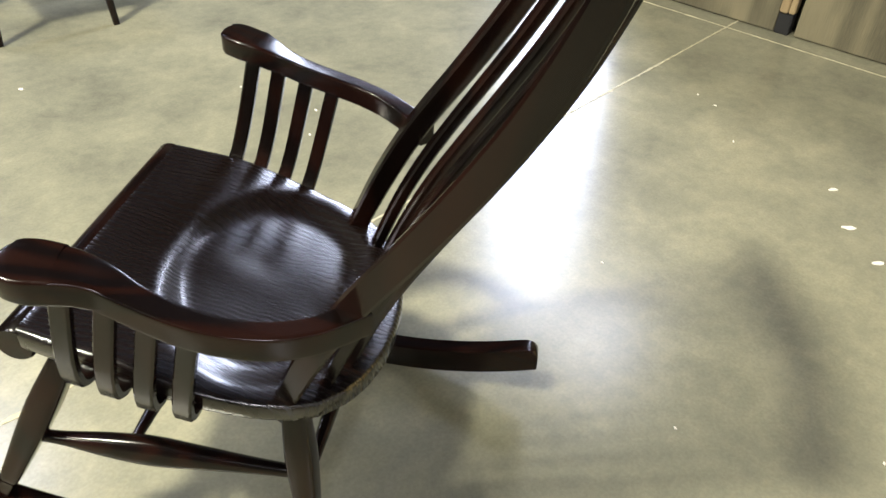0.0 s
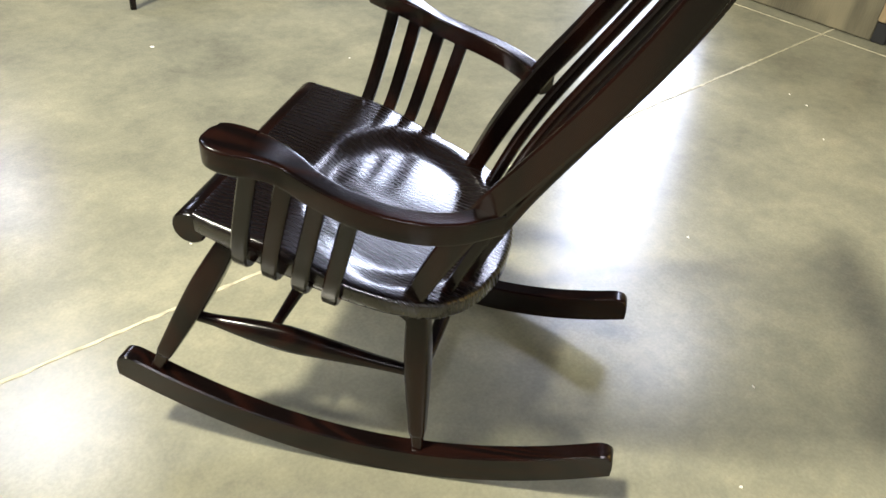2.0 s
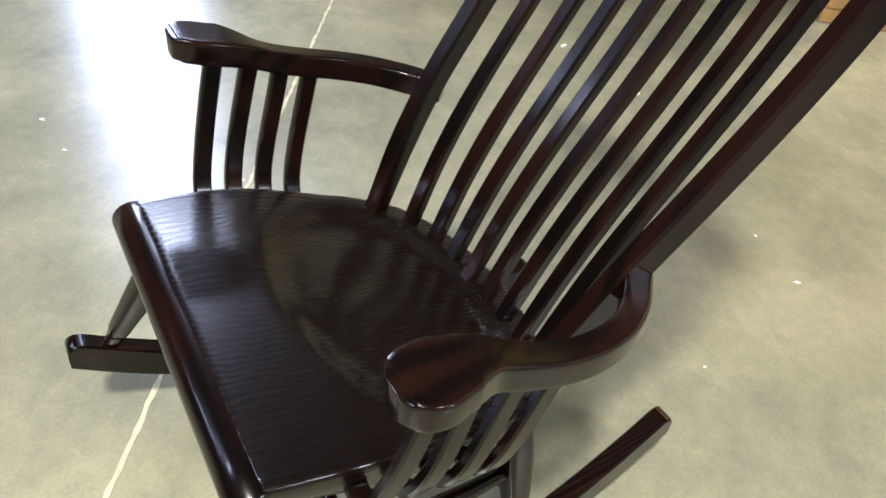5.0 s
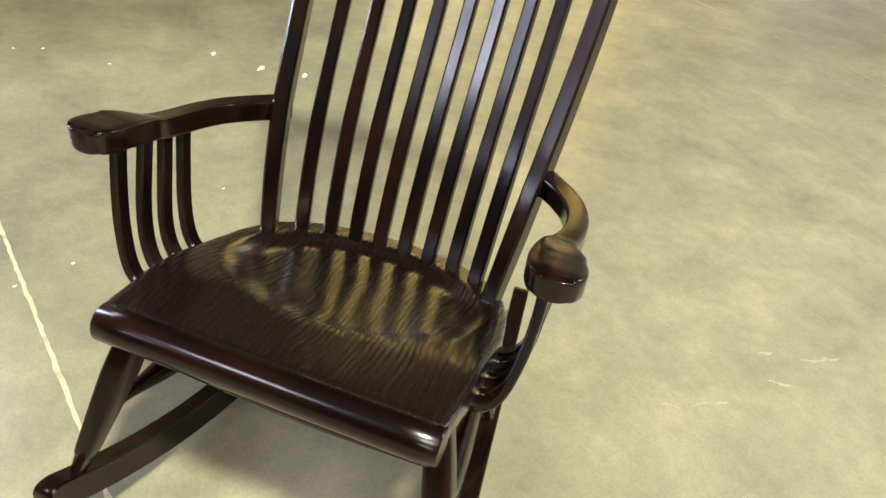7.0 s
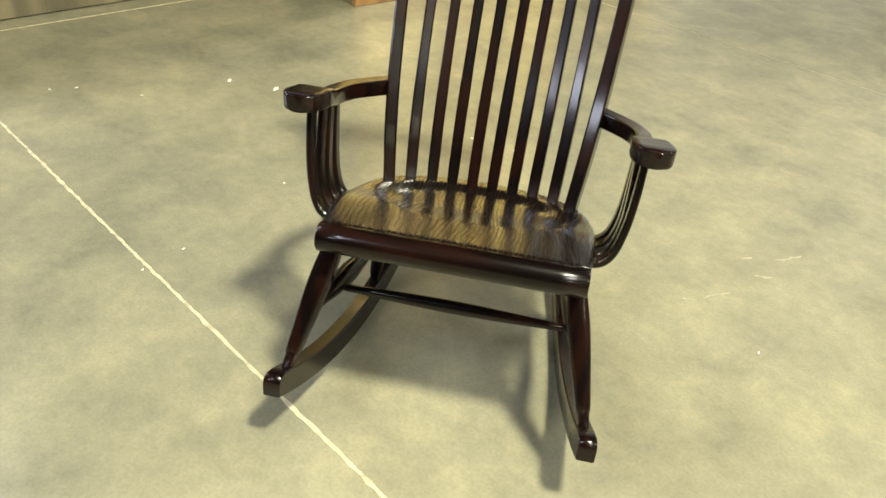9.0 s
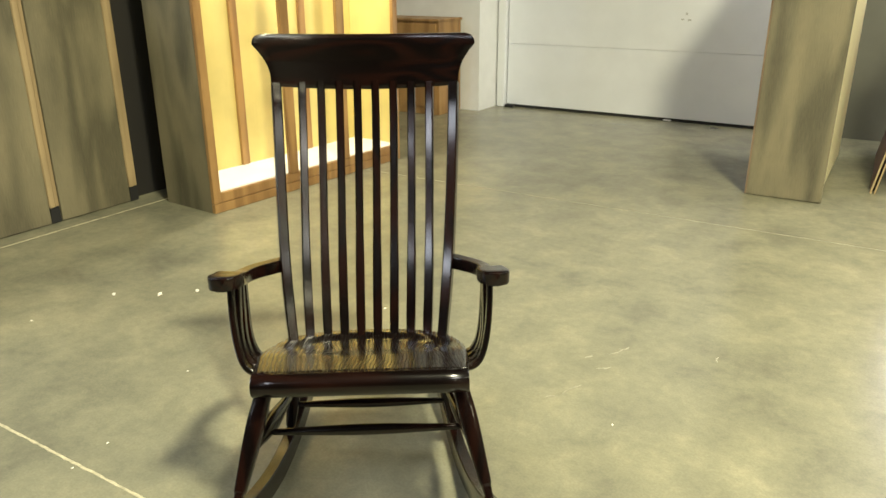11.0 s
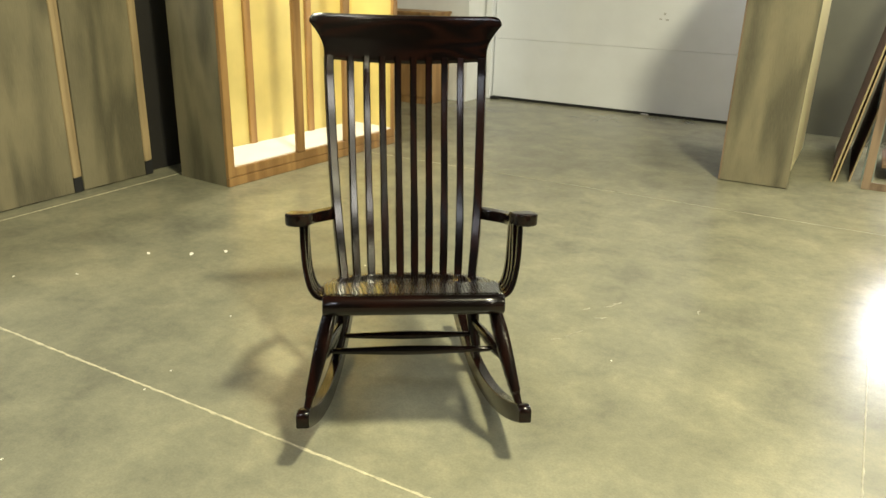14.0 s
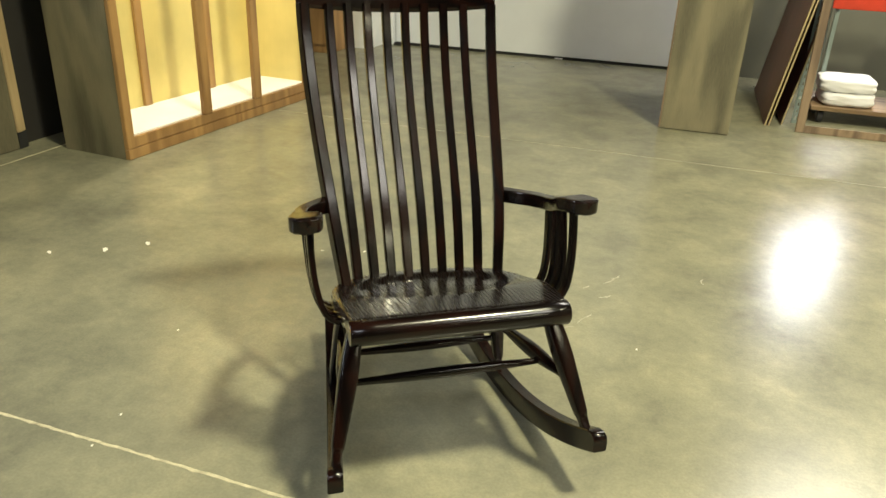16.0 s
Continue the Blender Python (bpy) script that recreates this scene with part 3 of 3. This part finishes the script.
part("body", box(0.012, 1.018, 0.022, 0.46, 0.0, 0.93, 0.004), OAK_TRIM, crate, smooth=False)
part("top", box(0.0, 1.03, 0.0, 0.472, 0.931, 0.955, 0.004), OAK_TRIM, crate, smooth=False)
for k in range(2):
    part("door", box(0.03 + 0.485 * k, 0.505 + 0.485 * k, 0.0, 0.021, 0.08, 0.91, 0.004), OAK_TRIM, crate, smooth=False)


def leaning_board(u, v, tilt, thick):
    ob = empty("leaning_board", "thin red-brown hardboard sheet leaning upright on its edge", "board", "leaning sheets", TURN @ pose(u, v, 0, 0, tilt, 1))
    part("sheet", box(0, thick, 0, 1.3, 0.002, 2.0), RED_BROWN, ob, smooth=False)
    part("raw_edge", box(0, thick, -0.004, -0.0005, 0.002, 2.0), EDGE_WOOD, ob, "pale raw edge", False)


leaning_board(1.05, 4.12, 9, 0.012)
leaning_board(1.075, 4.12, 9, 0.010)
leaning_board(1.165, 4.2, 9, 0.010)

# leaning timber frame, open, with the goods behind it showing through
fr = empty("timber_frame", "large light-brown timber frame leaning upright on the floor", "frame", "", TURN @ pose(1.25, 4.02, 0, -7, 0, 0))
part("side_rail", box(0.0, 0.055, 0, 0.04, 0.0, 1.9, 0.003), FRAME_WOOD, fr, smooth=False)
part("side_rail", box(1.05, 1.105, 0, 0.04, 0.0, 1.9, 0.003), FRAME_WOOD, fr, smooth=False)
part("bottom_rail", box(0.056, 1.049, 0, 0.04, 0.0, 0.05, 0.003), FRAME_WOOD, fr, smooth=False)
part("top_rail", box(0.056, 1.049, 0, 0.04, 1.85, 1.9, 0.003), FRAME_WOOD, fr, smooth=False)

# steel rack upright with punched holes
rack = empty("rack_upright", "grey-green perforated steel rack upright standing on the floor", "rack", "", TURN @ pose(1.243, 4.30, 0))
bm = bmesh.new()
us = [0.0, 0.018, 0.028, 0.047, 0.057, 0.075]
zs = [0.0]
while zs[-1] < 1.9:
    zs += [zs[-1] + 0.026, zs[-1] + 0.05]
for i in range(5):
    for j in range(len(zs) - 1):
        if i in (1, 3) and j % 2:
            continue
        q = [bm.verts.new(p) for p in ((us[i], 0, zs[j]), (us[i + 1], 0, zs[j]), (us[i + 1], 0, zs[j + 1]), (us[i], 0, zs[j + 1]))]
        bm.faces.new(q)
bmesh.ops.remove_doubles(bm, verts=bm.verts, dist=1e-5)
bmesh.ops.solidify(bm, geom=bm.faces[:], thickness=0.002)
part("punched_face", bm, RACK_STEEL, rack, smooth=False)
part("flange", box(0.073, 0.0765, 0.003, 0.06, 0.0, 1.9), RACK_STEEL, rack, smooth=False)

# low dolly with wrapped white goods, and red cloth above
dolly = empty("dolly", "low brown wooden dolly on black casters", "dolly", "", TURN @ pose(1.36, 4.36, 0))
part("deck", box(0, 1.1, 0, 0.62, 0.095, 0.125, 0.004), PALLET, dolly, smooth=False)
for du, dv in ((0.08, 0.07), (1.02, 0.07), (0.08, 0.55), (1.02, 0.55), (0.55, 0.07)):
    bm = bmesh.new()
    bmesh.ops.create_cone(bm, cap_ends=True, segments=20, radius1=0.042, radius2=0.042, depth=0.035)
    bmesh.ops.rotate(bm, cent=(0, 0, 0), matrix=Matrix.Rotation(radians(90), 3, "Y"), verts=bm.verts)
    bmesh.ops.translate(bm, vec=(du, dv, 0.042), verts=bm.verts)
    part("caster", bm, RUBBER, dolly, "black rubber caster")
    part("caster_fork", box(du - 0.024, du + 0.024, dv - 0.02, dv + 0.02, 0.086, 0.094), RACK_STEEL, dolly, smooth=False)


def bundle(name, label, u, v, z, w, d, h, mat, seed):
    """A soft wrapped bundle: a rounded block with creases and sagging sides."""
    bm = bmesh.new()
    bmesh.ops.create_cube(bm, size=1.0)
    bmesh.ops.subdivide_edges(bm, edges=bm.edges[:], cuts=9, use_grid_fill=True)
    for vert in bm.verts:
        p = vert.co * 2
        n = Vector([math.copysign(min(1.0, abs(q)) , q) for q in p])
        r = (abs(n.x) ** 6 + abs(n.y) ** 6 + abs(n.z) ** 6) ** (1 / 6)
        n /= max(r, 1e-6) / max(abs(n.x), abs(n.y), abs(n.z))
        k = noise.noise(n * 2.3 + Vector((seed, 0, 0))) * 0.06 + noise.noise(n * 6 + Vector((0, seed, 0))) * 0.025
        n *= 1 + k
        vert.co = Vector((n.x * w / 2, n.y * d / 2, max(0.0, (n.z + 1) * h / 2)))
    ob = part(name, bm, mat)
    ob.matrix_basis = TURN @ pose(u, v, z)
    return tagged(ob, label, "bundle")


bundle("wrapped_parcel", "white wrapped cloth parcel resting on a dolly", 1.60, 4.60, 0.126, 0.36, 0.40, 0.10, WHITE_CLOTH, 1.0)
bundle("wrapped_parcel", "white wrapped cloth parcel stacked on another one", 1.585, 4.60, 0.222, 0.38, 0.38, 0.10, WHITE_CLOTH, 5.0)
bundle("wrapped_parcel", "tall crumpled white cloth parcel on a dolly", 2.12, 4.60, 0.126, 0.42, 0.4, 0.34, WHITE_CLOTH, 9.0)
shelf = empty("storage_rack", "low storage rack with red-orange steel beam on grey posts", "rack", "", TURN @ pose(1.42, 4.72, 0))
for du in (0.0, 1.1):
    part("post", box(du, du + 0.03, 0, 0.03, 0.0, 0.862, 0.003), RACK_STEEL, shelf, smooth=False)
    part("post", box(du, du + 0.03, 0.4, 0.43, 0.0, 0.862, 0.003), RACK_STEEL, shelf, smooth=False)
part("beam", box(-0.03, 1.16, -0.026, -0.002, 0.776, 0.862, 0.004), RED_PAINT, shelf, "red-orange steel beam", False)
part("board", box(-0.02, 1.15, -0.02, 0.45, 0.863, 0.880, 0.003), PALLET, shelf, smooth=False)
for k, (du, h, w) in enumerate(((0.17, 0.30, 0.24), (0.44, 0.22, 0.26), (0.73, 0.34, 0.25), (0.99, 0.26, 0.22))):
    bundle("white_bag", "crumpled white bag standing on the storage rack", 1.42 + du, 4.90, 0.881, w, 0.26, h, WHITE_CLOTH, 20.0 + 3 * k)

# dark wooden side chair beyond the rocker, of which the feet show
side_chair = empty("side_chair", "dark wooden side chair standing on the concrete floor", "chair", "", pose(-1.72, -1.44, 0, 0, 0, -43))


def plain_leg(x, y, lean_x, lean_y):
    rows = [(x + lean_x * f, y + lean_y * f, 0.44 * f + (1 - f) * 0.0, w, w) for f, w in ((0, 0.024), (0.3, 0.029), (0.7, 0.036), (1.0, 0.038))]
    part("leg", sweep(rows, (1, 0, 0), 3, 5.0, 16), LONG_Z_WOOD, side_chair)


for x, y, a, d in ((-0.22, 0.0, 0.03, -0.03), (0.22, 0.0, -0.03, -0.03), (-0.20, -0.42, 0.03, 0.03), (0.20, -0.42, -0.03, 0.03)):
    plain_leg(x, y, a, d)
part("seat", box(-0.23, 0.23, -0.44, 0.0, 0.441, 0.475, 0.01), LONG_X_WOOD, side_chair)

# paint chips and scuffs on the floor
chips = [(-1.227, 1.396, 0.020), (-1.017, 1.384, 0.024), (-0.857, 1.419, 0.022), (-1.74, 1.108, 0.008), (-1.472, 1.13, 0.007), (0.108, 0.757, 0.006),
         (-0.17, 0.80, 0.005), (0.015, 1.172, 0.010), (-0.156, 1.214, 0.006), (-1.35, -0.30, 0.010), (-1.18, -0.272, 0.008), (-0.939, -0.566, 0.006), (-1.456, -0.605, 0.006),
         (-1.253, -1.315, 0.012), (-0.828, 0.221, 0.006), (-0.885, 0.098, 0.006), (-0.221, -0.575, 0.005), (0.768, 0.233, 0.006), (-0.70, 0.663, 0.005), (-1.82, 1.054, 0.006)]
for x, y, r in chips:
    bm = bmesh.new()
    ring = [(r * (0.5 + 0.6 * rnd.random()) * math.cos(a), 0.6 * r * (0.5 + 0.6 * rnd.random()) * math.sin(a)) for a in [k * math.pi / 4 for k in range(8)]]
    low = [bm.verts.new((p[0], p[1], 0.0)) for p in ring]
    top = [bm.verts.new((p[0] * 0.85, p[1] * 0.85, 0.0018)) for p in ring]
    for i in range(8):
        bm.faces.new((low[i], low[(i + 1) % 8], top[(i + 1) % 8], top[i]))
    bm.faces.new(top)
    bm.faces.new(low[::-1])
    chip = part("paint_chip", bm, CHIP, smooth=False)
    chip.matrix_basis = pose(x, y, 0.0003, 0, 0, rnd.uniform(0, 180))
    tagged(chip, "small off-white paint chip lying on the concrete floor", "paint chip", "chips on the floor")

for x, y, long, turn in ((0.60, 0.415, 0.05, 10), (0.685, 0.462, 0.10, 35), (0.835, 0.60, 0.06, 15), (0.915, 0.72, 0.08, 30), (0.955, 0.745, 0.05, 20), (1.28, 0.64, 0.05, 60), (0.80, 0.69, 0.04, 40)):
    bm = bmesh.new()
    last = None
    for i in range(13):
        f = i / 12
        w = 0.0035 * math.sin(math.pi * f) ** 0.6 * (0.5 + rnd.random()) + 0.0003
        o = 0.004 * math.sin(f * 5 + x * 9)
        row = [bm.verts.new((long * (f - 0.5), o - w, 0.0)), bm.verts.new((long * (f - 0.5), o, 0.0008)), bm.verts.new((long * (f - 0.5), o + w, 0.0))]
        if last:
            for j in range(2):
                bm.faces.new((last[j], last[j + 1], row[j + 1], row[j]))
        last = row
    mark = part("scuff_mark", bm, SCUFF, floor, "pale scraped scuff on the concrete")
    mark.matrix_basis = TURN.inverted() @ pose(x, y, 0.0004, 0, 0, turn)
